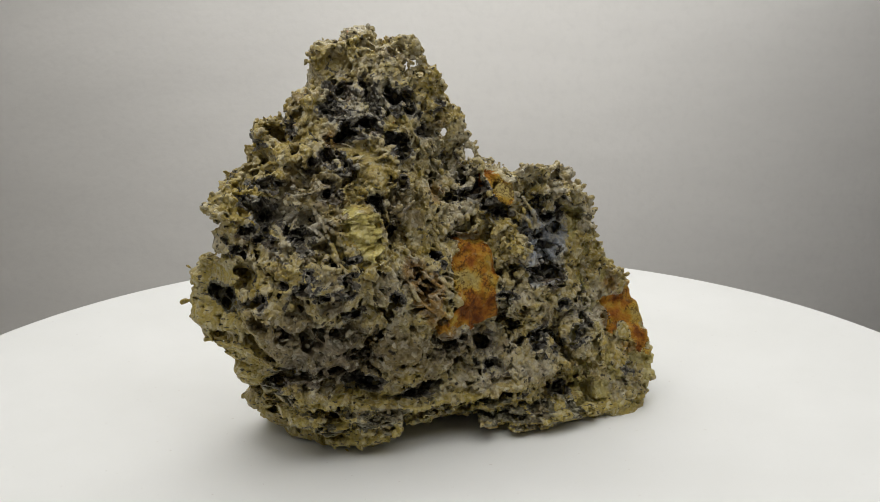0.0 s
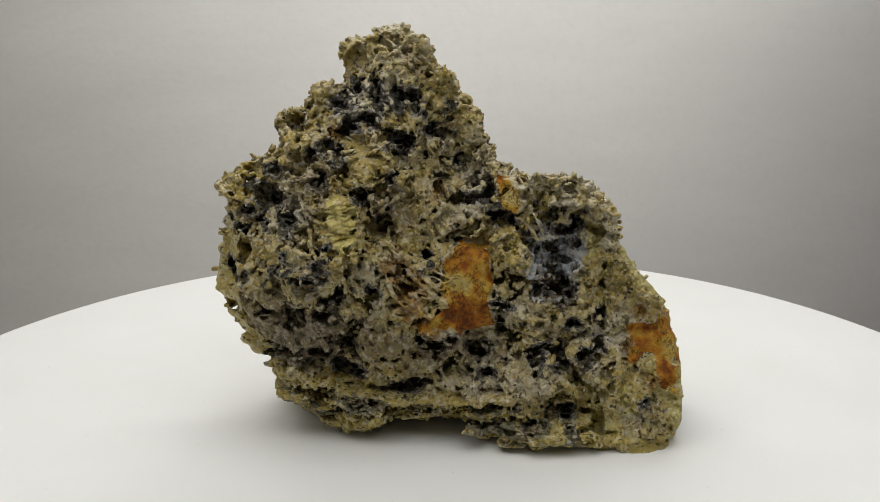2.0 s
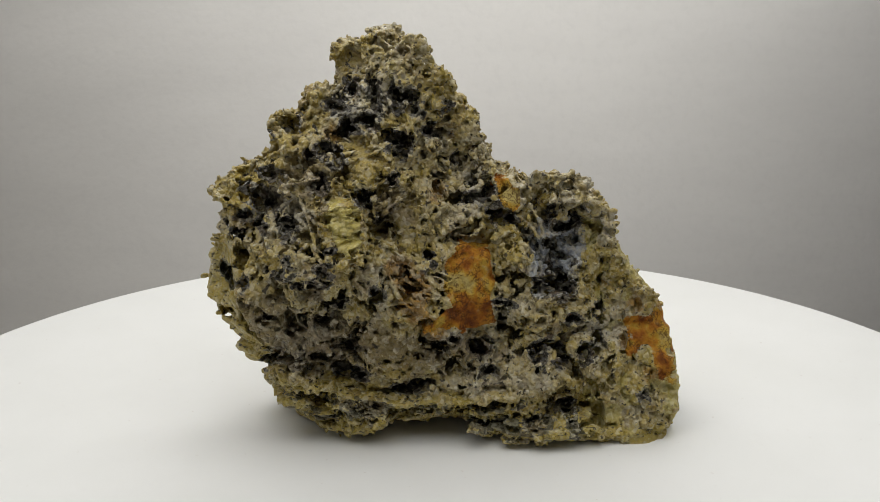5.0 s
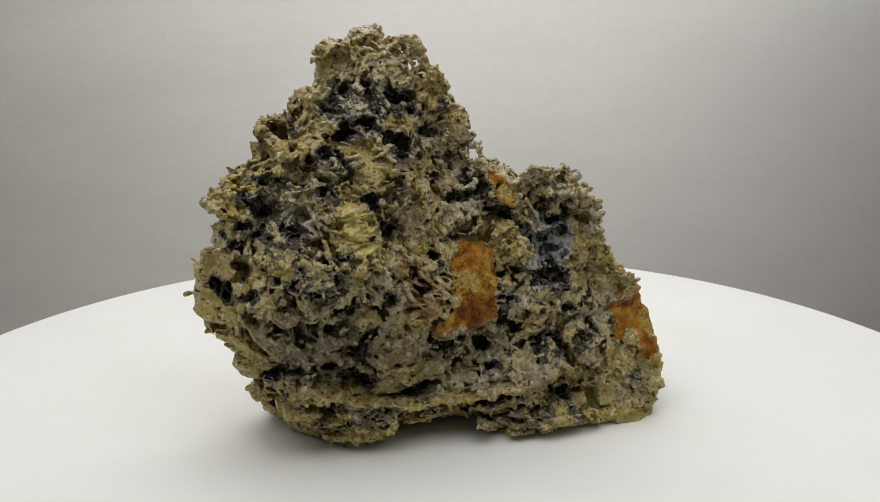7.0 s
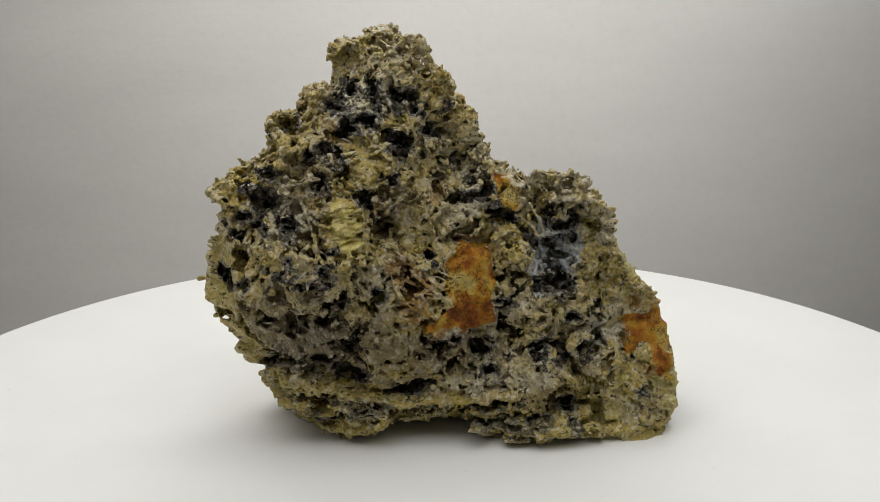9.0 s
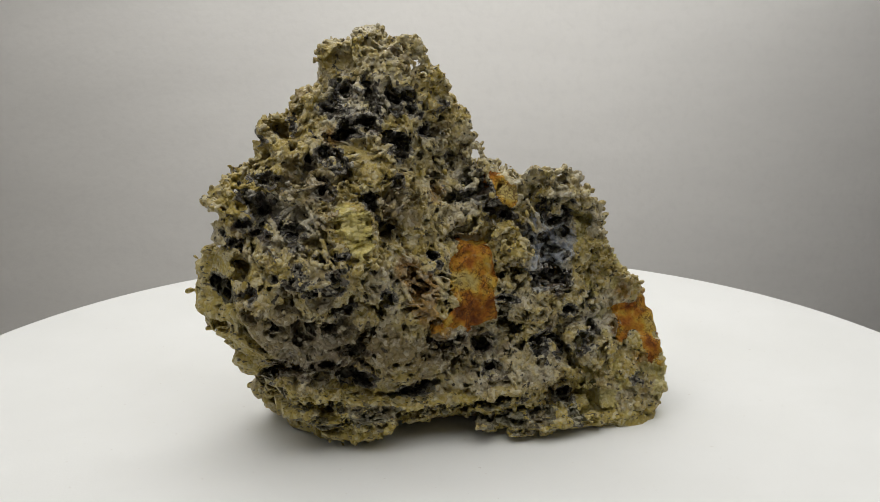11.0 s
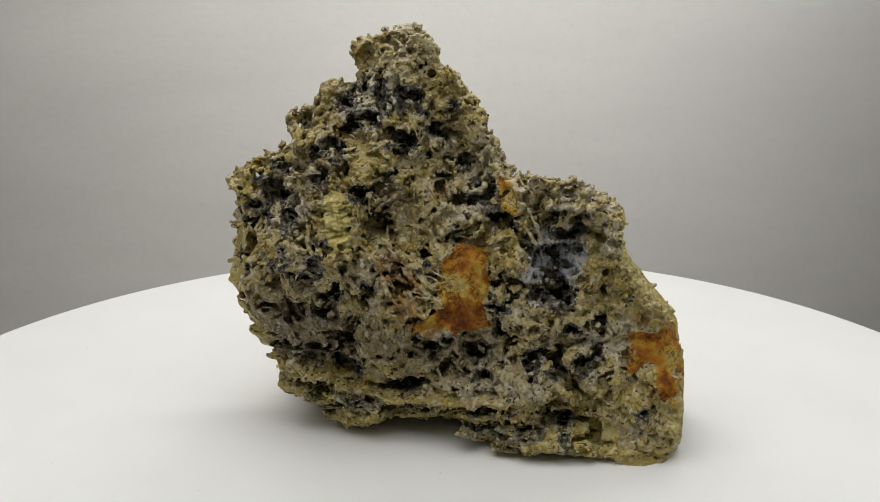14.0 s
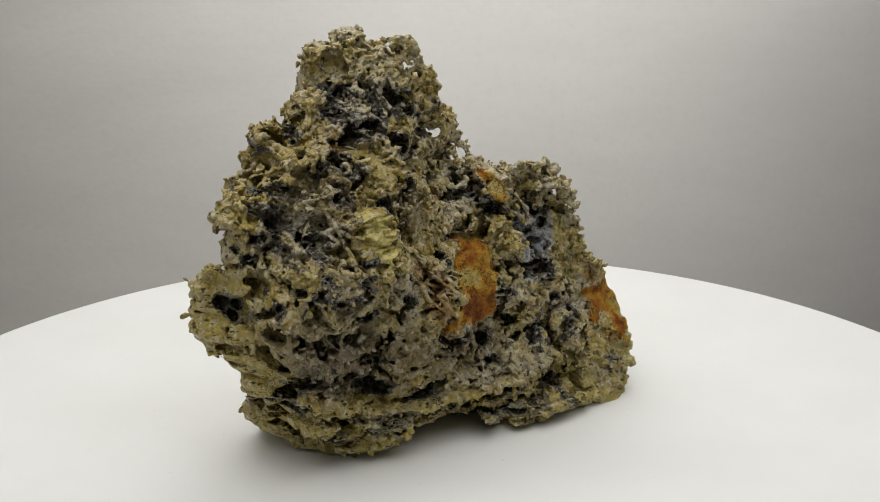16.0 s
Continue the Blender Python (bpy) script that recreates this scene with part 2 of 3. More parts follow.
# Hollows, shade painted on their walls: along, up, half width, half height.
PITS_UPPER = [(-16.1, 69.8, 1.1, 1.6), (-17.5, 62.4, 1.6, 1.1), (-18.7, 57.6, 0.9, 1.5), (-24.4, 58.2, 0.9, 0.9), (-11.9, 68.8, 0.8, 2.0), (-6.0, 68.3, 2.0, 1.8), (-3.1, 66.0, 0.6, 0.9), (-18.5, 66.3, 2.2, 0.6), (-13.3, 64.7, 2.2, 0.8), (-7.5, 60.8, 2.0, 0.8), (-6.0, 59.1, 1.6, 1.0), (-1.1, 61.7, 1.0, 0.9), (2.4, 66.2, 0.9, 0.6), (4.5, 55.7, 0.9, 0.9), (-33.2, 60.4, 1.1, 0.6), (-27.2, 63.3, 0.9, 0.8), (-21.7, 59.0, 1.3, 0.9), (-32.0, 53.8, 2.0, 0.9), (-34.3, 49.1, 1.3, 1.9), (-37.0, 51.4, 1.1, 0.9), (-37.7, 46.2, 1.3, 0.8), (-22.7, 52.7, 1.3, 0.9)]
PITS_MIDDLE = [(-28.8, 44.8, 1.5, 1.0), (-34.6, 44.7, 1.3, 0.8), (-14.4, 51.0, 1.1, 1.2), (-37.2, 34.3, 0.8, 0.9), (-28.7, 39.1, 0.6, 0.4), (-20.8, 40.6, 0.9, 0.5), (-22.6, 37.7, 1.3, 0.5), (-24.8, 34.6, 1.9, 0.5), (-30.3, 36.7, 1.3, 0.4), (-39.5, 42.4, 0.9, 0.4), (-8.5, 53.6, 1.1, 0.9), (-13.8, 49.4, 0.9, 0.9), (-10.3, 46.9, 1.5, 1.2), (-1.4, 37.9, 1.1, 1.0), (9.8, 49.0, 2.8, 0.5), (11.5, 45.1, 1.3, 1.0), (14.9, 44.6, 1.4, 1.0), (25.0, 43.0, 2.1, 1.1), (22.5, 39.7, 1.6, 1.1), (21.1, 32.3, 2.3, 1.5), (25.2, 30.3, 1.6, 1.2), (-12.1, 32.4, 1.0, 1.5), (12.9, 28.4, 1.4, 0.8), (32.5, 25.6, 1.2, 1.1)]
PITS_LOWER = [(-33.4, 27.7, 0.9, 0.5), (-20.6, 29.8, 1.7, 0.5), (-22.7, 26.4, 1.1, 0.6), (-17.9, 20.2, 1.7, 0.8), (0.3, 20.1, 1.6, 0.9), (-34.0, 15.5, 0.9, 0.7), (-15.5, 7.5, 3.2, 0.5), (8.4, 19.2, 1.7, 1.5), (3.2, 21.5, 0.9, 0.8), (19.4, 18.4, 1.1, 1.3), (21.2, 20.0, 1.6, 0.5), (31.6, 19.4, 1.5, 1.4), (29.6, 17.2, 1.1, 1.2), (25.3, 15.7, 1.2, 0.6), (10.1, 14.3, 1.2, 0.8), (25.5, 6.0, 1.7, 0.8), (26.6, 3.7, 0.9, 0.4), (19.7, 4.0, 1.6, 0.4), (12.8, 3.7, 3.3, 0.3), (41.9, 8.8, 1.3, 0.5), (27.4, 24.5, 1.1, 0.9), (-25.5, 5.2, 2.1, 0.6)]
PITS = PITS_UPPER + PITS_MIDDLE + PITS_LOWER
# Deep slots, walls painted near-black as shade: along, up, and the three half widths.
SLOTS = [(-35.0, 12.3, 4.2, 5.0, 1.5), (-30.0, 18.6, 3.9, 4.5, 1.2), (-23.5, 18.2, 3.0, 5.0, 1.6), (-17.0, 14.8, 3.6, 5.0, 2.0), (-5.9, 11.4, 3.2, 5.0, 1.6), (8.4, 19.2, 2.2, 5.0, 1.6),
         (-33.5, 50.0, 2.2, 4.0, 2.0), (-42.0, 33.0, 1.8, 6.0, 2.8), (24.5, 31.5, 3.2, 5.5, 1.5), (26.0, 42.5, 2.8, 5.0, 1.5), (-24.0, 4.5, 2.5, 4.0, 0.6)]
# Ledges of layered crust: runs of places along and up, radius.
LEDGES = [((-30.9, 9.9), (-24.4, 6.7), (-18.8, 8.0), (-10.0, 5.5), 1.2), ((-33.3, 16.6), (-27.5, 13.4), (-18.7, 10.3), (-9.9, 8.6), (0.3, 8.5), (8.3, 9.7), (17.5, 10.5), 1.6), ((5.3, 4.5), (12.7, 1.6), (21.9, 1.6), (31.3, 2.4), 1.6), ((-33.7, 20.6), (-25.0, 21.0), (-15.2, 17.4), 1.1), ((19.5, 49.2), (24.8, 49.3), (30.4, 48.8), 1.4)]
PATCHES = {"main": [(2.0, 36.5), (5.1, 39.4), (10.0, 38.3), (10.2, 30.9), (11.5, 24.6), (7.8, 23.7), (1.3, 23.7), (-2.3, 25.3), (3.2, 28.6), (1.6, 32.6)],
           "small": [(12.3, 52.8), (14.9, 52.9), (15.6, 49.8), (17.0, 47.3), (15.4, 46.7), (12.5, 49.2)],
           "edge": [(39.5, 23.9), (43.2, 25.8), (47.5, 24.0), (49.5, 17.1), (47.0, 12.9), (43.6, 13.6), (39.5, 17.8)]}
TUFT = [(-21.9, 47.9), (-19.7, 50.3), (-15.0, 49.4), (-15.0, 41.8), (-18.7, 41.2), (-20.1, 44.4)]
HOLLOW = [(19.0, 43.5), (26.2, 44.8), (29.5, 42.0), (29.0, 36.9), (28.0, 29.2), (20.0, 29.2), (16.8, 36.3)]
IRON = [(-8.4, 38.0), (-5.9, 34.8), (-3.5, 33.0), (-5.7, 30.5), (-4.1, 27.0), (-0.5, 24.5), (-19.9, 61.4), (0.3, 50.0), (44.0, 12.3), (40.8, 26.3), (38.6, 18.5), (47.0, 25.0)]
BROWN = [(-34.0, 28.0), (-27.6, 25.0), (-29.0, 20.5), (-19.0, 22.5), (-20.5, 19.0), (-11.0, 22.5), (-3.0, 18.5), (6.5, 20.5), (-26.0, 54.0), (-8.0, 49.0)]
# Thin fibrous ridges: runs of places along and up.
VEINS = [((-27.0, 52.6), (-23.3, 41.9), (-19.4, 37.3)), ((-24.9, 47.8), (-17.6, 43.1)), ((-20.8, 56.1), (-9.7, 58.9)), ((-3.5, 52.1), (-3.2, 44.4), (-0.2, 36.7)), ((0.6, 53.5), (1.6, 43.5)), ((-11.6, 42.1), (-0.6, 35.8)), ((-8.0, 39.3), (3.6, 28.7)), ((-10.4, 37.8), (-1.1, 27.8)), ((17.2, 48.5), (20.6, 39.9)), ((-27.4, 41.1), (-18.4, 34.9)), ((-36.2, 37.2), (-27.9, 38.3)), ((-12.2, 47.4), (-7.5, 50.8)), ((-19.3, 39.4), (-16.9, 32.4)), ((-8.4, 69.2), (-3.8, 60.6))]
YELLOW = [(-18.4, 45.2), (-35.7, 34.4), (-39.7, 20.2), (-22.4, 7.6), (19.4, 2.3), (42.0, 10.6), (1.5, 69.5), (-27.4, 62.0), (-37.0, 49.5), (-10.0, 57.5), (13.4, 40.7), (-8.1, 21.9), (40.1, 32.2)]
BLUISH = [(-15.5, 65.5), (-26.6, 45.9), (-12.0, 67.4), (7.2, 47.2), (22.5, 36.1), (10.2, 19.1), (32.5, 21.1), (-27.6, 25.4), (-3.5, 61.6), (27.5, 51.6), (-0.7, 22.8), (-32.2, 44.8)]
TURN = math.atan(0.437)
VOX = 0.22
LOW, HIGH = np.array((-50.0, -20.0, -1.75)), np.array((50.0, 30.0, 84.0))
GRID = tuple(int(v) for v in (HIGH - LOW) / VOX)
rng = np.random.default_rng(7)


def spline(n, cells):
    """Rows that blend a coarse line of values into n smooth ones."""
    x = np.linspace(0, cells, n, endpoint=False)
    i, f = x.astype(int), x % 1
    m = np.zeros((n, cells + 4), np.float32)
    for k, w in enumerate(((1 - f) ** 3 / 6, (3 * f ** 3 - 6 * f ** 2 + 4) / 6, (-3 * f ** 3 + 3 * f ** 2 + 3 * f + 1) / 6, f ** 3 / 6)):
        m[np.arange(n), i + k] += w
    return m


def cloud(sx, sy, sz):
    """Smooth random field over the grid with bumps of about that many millimetres, spread near 1."""
    cells = [max(2, int(n * VOX / s)) for n, s in zip(GRID, (sx, sy, sz))]
    a = rng.standard_normal([c + 4 for c in cells]).astype(np.float32)
    for axis, (n, c) in enumerate(zip(GRID, cells)):
        a = np.moveaxis(np.tensordot(spline(n, c), a, (1, axis)), 0, axis)
    return a / a.std()


def polygon_distance(px, py, poly):
    """Signed distance to a polygon, negative inside."""
    best, inside = np.full(px.shape, 1e9), np.zeros(px.shape, bool)
    for (ax, ay), (bx, by) in zip(poly, poly[1:] + poly[:1]):
        ex, ey = bx - ax, by - ay
        s = np.clip(((px - ax) * ex + (py - ay) * ey) / (ex * ex + ey * ey + 1e-9), 0, 1)
        best = np.minimum(best, (px - ax - s * ex) ** 2 + (py - ay - s * ey) ** 2)
        inside ^= ((ay > py) != (by > py)) & (px < ex * (py - ay) / (ey + (ey == 0) * 1e-9) + ax)
    return np.where(inside, -1, 1) * np.sqrt(best)


def front_depth(u, z):
    """Depth of the broad leaning face at a place along and up it."""
    d = 0.181 * z - 10.1
    for cu, cz, w, h in RELIEF:
        d = d - h * np.exp(-((u - cu) ** 2 + (z - cz) ** 2) / (2 * w * w))
    return d


def flank_gap(u, z):
    """Millimetres past the end of the front mass, positive on the dense flank."""
    return np.interp(z, [f[0] for f in FLANK], [f[1] for f in FLANK]) - u


def face_depth(u, z):
    """The broad face together with the flank that steps back beside it."""
    past = flank_gap(u, z)
    step = np.interp(z, [f[0] for f in FLANK], [f[2] for f in FLANK])
    return front_depth(u, z) + step / (1 + np.exp(-np.clip(past / 0.45, -40, 40))) + 0.13 * step * np.maximum(past, 0)


def smooth_max(a, b, k):
    h = np.clip(0.5 + 0.5 * (a - b) / k, 0, 1)
    return b + (a - b) * h + k * h * (1 - h)


def rough_form():
    """Signed distance of the bare lump, on every fourth place of the grid."""
    n = [g // 4 + 1 for g in GRID]
    u, w, z = np.meshgrid(*[l + np.arange(k) * VOX * 4 for l, k in zip(LOW, n)], indexing="ij")
    x, y = u * math.cos(TURN) - w * math.sin(TURN), u * math.sin(TURN) + w * math.cos(TURN)
    d = face_depth(u, z) - w
    back = w - (23 - 0.06 * z - 0.0025 * u * u + 2.5 * np.sin(u * 0.16 + 1) * np.cos(z * 0.13))
    d = smooth_max(d, back, 4.0)
    lift = 1.0 - sum(np.exp(-((u - a) ** 2 + (w - b) ** 2) / 40) for a, b in ((-19, -2), (10, -7), (43, -8), (5, 12)))
    d = np.maximum(d, 0.3 + np.maximum(lift, 0) * (0.5 + 0.5 * np.sin(u * 0.55 + 1) * np.sin(w * 0.5 + 2)) - 1.0 - z)
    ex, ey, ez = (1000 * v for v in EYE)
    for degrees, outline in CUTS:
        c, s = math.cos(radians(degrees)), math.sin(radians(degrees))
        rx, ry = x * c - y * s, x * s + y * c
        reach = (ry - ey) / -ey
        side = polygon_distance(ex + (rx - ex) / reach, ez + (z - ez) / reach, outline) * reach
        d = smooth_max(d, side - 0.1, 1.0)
    return d.astype(np.float32)


def widen(a):
    for axis, n in enumerate(GRID):
        x = np.arange(n) / 4
        i, f = x.astype(int), (x % 1).astype(np.float32)
        shape = [1, 1, 1]
        shape[axis] = n
        a = np.take(a, i, axis) * (1 - f).reshape(shape) + np.take(a, np.minimum(i + 1, a.shape[axis] - 1), axis) * f.reshape(shape)
    return a


def stamp(field, tints, centre, radii, tint, add=True, turn=None):
    """Join a small lump to the field, or cut it out: egg-shaped, or faceted where it is turned."""
    g = (np.asarray(centre) - LOW) / VOX
    r = np.asarray(radii) / VOX
    out = r if turn is None else np.full(3, r.max())
    lo = np.maximum((g - out - 2).astype(int), 0)
    hi = np.minimum((g + out + 3).astype(int), GRID)
    if (hi <= lo).any():
        return
    ax = [np.arange(a, b) - c for a, b, c in zip(lo, hi, g)]
    if turn is None:
        x, y, z = ((v / k) ** 2 for v, k in zip(ax, r))
        q = x[:, None, None] + y[None, :, None] + z[None, None, :]
    else:
        m = turn / r[:, None]
        a, b, c = (np.abs(row[0] * ax[0][:, None, None] + row[1] * ax[1][None, :, None] + row[2] * ax[2][None, None, :]) for row in m)
        q = np.maximum(np.maximum(np.maximum(a, b), c) * 1.08, (a + b + c) * 0.66) ** 2
    d = ((np.sqrt(q) - 1) * r.min() * VOX).astype(np.float32)
    cut = tuple(slice(a, b) for a, b in zip(lo, hi))
    old = field[cut]
    if add:
        tints[cut][d < old] = tint
        field[cut] = np.minimum(old, d)
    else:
        # a cut also colours the walls around it; tint 0 is painted shade
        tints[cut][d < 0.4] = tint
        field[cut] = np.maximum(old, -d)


TURNS = [np.array(Euler(tuple(rng.uniform(0, 6.28, 3))).to_matrix()) for _ in range(200)]


def lean(most=0.5):
    return np.array(Euler(tuple(rng.uniform(-most, most, 3))).to_matrix())


def glow(u, z, spots, width):
    """Sum of soft round spots on the broad face."""
    return sum(np.exp(-((u - a) ** 2 + (z - b) ** 2) / (2 * width * width)) for a, b in spots)


def plain_gap(u, z):
    """Distance to the smooth parts of the face: the stains and the tuft."""
    return np.minimum.reduce([polygon_distance(u, z, o) for o in (*PATCHES.values(), TUFT)])


def compact(u, z):
    """1 in the dense layered crust along the foot and on the low side, 0 in the open sponge above."""
    return np.clip((12.5 - z - 0.16 * (u + 10)) / 3, 0, 1)


def build_form():
    field = widen(rough_form())
    uu, zz = np.meshgrid(LOW[0] + np.arange(GRID[0]) * VOX, LOW[2] + np.arange(GRID[2]) * VOX, indexing="ij")
    ww = (LOW[1] + np.arange(GRID[1]) * VOX)[None, :, None]
    rough = np.clip(0.35 + plain_gap(uu, zz) / 1.5, 0.15, 1).astype(np.float32)
    dense = compact(uu, zz).astype(np.float32)
    side = (1 / (1 + np.exp(-(ww - front_depth(uu, zz)[:, None, :] - 5) / 1.0))).astype(np.float32)
    side = side * (1 / (1 + np.exp(-np.clip(flank_gap(uu, zz) + 0.5, -20, 20) / 0.6)) * (zz < 45)).astype(np.float32)[:, None, :]
    dense = np.maximum(dense[:, None, :], side)
    rim = (1 / (1 + np.exp(-(ww - face_depth(uu, zz)[:, None, :] - 2.5) / 0.6))).astype(np.float32) * ((uu > 34) & (zz < 42))[:, None, :]
    tints = np.where(np.maximum(dense, rim) > 0.3, 150, 88).astype(np.uint8)
    # broad lumps
    lumps = np.abs(cloud(4.6, 4.6, 4.2))
    field += (1.9 * (rough[:, None, :] - 0.1) * (1 - 0.5 * dense) * (1 - 0.85 * rim)) * (0.75 - np.minimum(lumps, 1.6))
    field += (5.0 * (rough[:, None, :] - 0.1) * (1 - 0.7 * dense) * (1 - rim)) * np.maximum(0.38 - lumps, 0)
    # wide lobes with shaded hollows between
    lobes = cloud(6.5, 6.5, 5.5)
    field += (1.3 * (rough[:, None, :] - 0.1) * (1 - 0.7 * dense) * (1 - rim)) * np.maximum(-lobes - 0.1, 0) ** 1.3
    del lobes
    del lumps
    for run in LEDGES:
        *places, r = run
        for (u0, z0), (u1, z1) in zip(places, places[1:]):
            for s in np.arange(0, 1, 1.2 / math.hypot(u1 - u0, z1 - z0)):
                u, z = u0 + (u1 - u0) * s, z0 + (z1 - z0) * s + rng.uniform(-0.3, 0.3)
                stamp(field, tints, (u, face_depth(u, z) - 0.1, z), (r * 1.6, r * rng.uniform(1.1, 1.6), r * rng.uniform(0.5, 0.8)), int(rng.uniform(130, 210)))
                # undercut below the ledge, its shade painted in with tint 0
                if z > 4 and rng.random() < 0.9:
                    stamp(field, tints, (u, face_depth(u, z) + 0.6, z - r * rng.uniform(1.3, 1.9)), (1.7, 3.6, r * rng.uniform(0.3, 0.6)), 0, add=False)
    # open sponge: thin winding walls with hollows between that reach a few millimetres into the stone
    outer = field.copy()
    sponge = np.minimum(np.abs(cloud(2.6, 2.6, 2.2)), np.abs(cloud(3.8, 3.8, 3.3)))
    sponge -= 0.24 + 0.05 * cloud(9, 9, 9)
    sponge -= (1 - rough)[:, None, :] * 3.0 + dense * 0.6 + rim * 2
    sponge[:, int((16 - LOW[1]) / VOX):] -= 2
    np.minimum(sponge * 2.2, field + 6.5, out=sponge)
    np.maximum(field, sponge, out=field)
    # thin slits along the layers in the dense crust
    slits = cloud(2.4, 2.4, 0.55)
    slits -= 1.35 + (1 - dense) * 3
    np.minimum(slits * 0.6, field + 2.5, out=slits)
    np.maximum(field, slits, out=field)
    field += cloud(5, 5, 0.8) * (0.42 * dense)
    # bowl of the thread hollow, walls tinted 0 to darken it like shade
    for u, z, r in ((23.5, 35.5, 4.6), (26.5, 41.0, 3.4), (20.0, 39.0, 2.8)):
        stamp(field, tints, (u, face_depth(u, z) + 0.6, z), (r, r * 1.3, r), 0, add=False)
    # pits: most cuts carry tint 0, shade painted into the colour
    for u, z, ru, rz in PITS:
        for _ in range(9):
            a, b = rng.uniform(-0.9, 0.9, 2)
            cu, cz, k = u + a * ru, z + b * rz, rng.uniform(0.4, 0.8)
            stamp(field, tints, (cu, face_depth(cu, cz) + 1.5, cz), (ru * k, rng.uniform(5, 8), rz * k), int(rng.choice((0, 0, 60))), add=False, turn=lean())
    field += cloud(1.3, 1.3, 1.3) * (0.22 * np.clip((1 - rough) * 2, 0, 1))[:, None, :]
    # the bladed tuft: thin plates in a stack
    for k in range(13):
        z = 39.4 + k * 0.82
        u = -17.3 - 0.12 * k + rng.uniform(-0.3, 0.3)
        tilt = np.array(Euler((rng.uniform(-0.15, 0.15), rng.uniform(0.05, 0.3), 0)).to_matrix())
        stamp(field, tints, (u, face_depth(u, z) + rng.uniform(-0.7, -0.2), z), (2.9 + 0.10 * k, 2.4, 0.86), 225, turn=tilt)
    return field, tints, outer


def open_hollows(field, tints):
    """Keep the deep slots and the larger hollows open, with shade painted on their walls."""
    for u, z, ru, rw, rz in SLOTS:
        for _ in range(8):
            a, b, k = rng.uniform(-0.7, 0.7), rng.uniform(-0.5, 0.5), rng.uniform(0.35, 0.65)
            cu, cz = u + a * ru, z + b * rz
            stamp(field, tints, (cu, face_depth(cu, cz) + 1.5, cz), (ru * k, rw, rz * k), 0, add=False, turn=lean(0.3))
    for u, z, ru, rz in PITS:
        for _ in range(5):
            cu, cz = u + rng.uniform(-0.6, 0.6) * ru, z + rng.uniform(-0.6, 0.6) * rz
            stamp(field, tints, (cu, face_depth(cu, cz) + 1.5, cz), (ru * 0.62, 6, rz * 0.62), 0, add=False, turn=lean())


def add_strands(field, tints, outer):
    """Winding crusted strands that lie over the open sponge and bridge its hollows."""
    for _ in range(1500):
        u, z = rng.uniform(-42, 36), rng.uniform(10, 80)
        if compact(u, z) > 0.3 or flank_gap(u, z) > -1 or plain_gap(np.array(u), np.array(z)) < 0.8:
            continue
        angle = 2.2 * math.sin(u * 0.11 + 1.3) + 1.8 * math.sin(z * 0.13 + u * 0.05) + rng.normal(0, 0.5)
        r, sink = rng.uniform(0.28, 0.48), rng.uniform(-0.2, 1.6)
        tint, steps = int(np.clip(rng.normal(118, 32), 45, 220)), int(rng.uniform(6, 20))
        for k in range(steps):
            w = face_depth(u, z) + sink - 0.5 * math.sin(math.pi * k / steps)
            at = tuple(np.clip(((np.array((u, w, z)) - LOW) / VOX).astype(int), 0, np.array(GRID) - 1))
            if outer[at] > 0.0:
                break
            thick = r * rng.uniform(0.8, 1.3)
            stamp(field, tints, (u, w, z), (thick, thick * 1.1, thick), tint, turn=TURNS[rng.integers(200)])
            angle += rng.normal(0, 0.32)
            u, z = u + 0.42 * math.cos(angle), z + 0.42 * math.sin(angle)


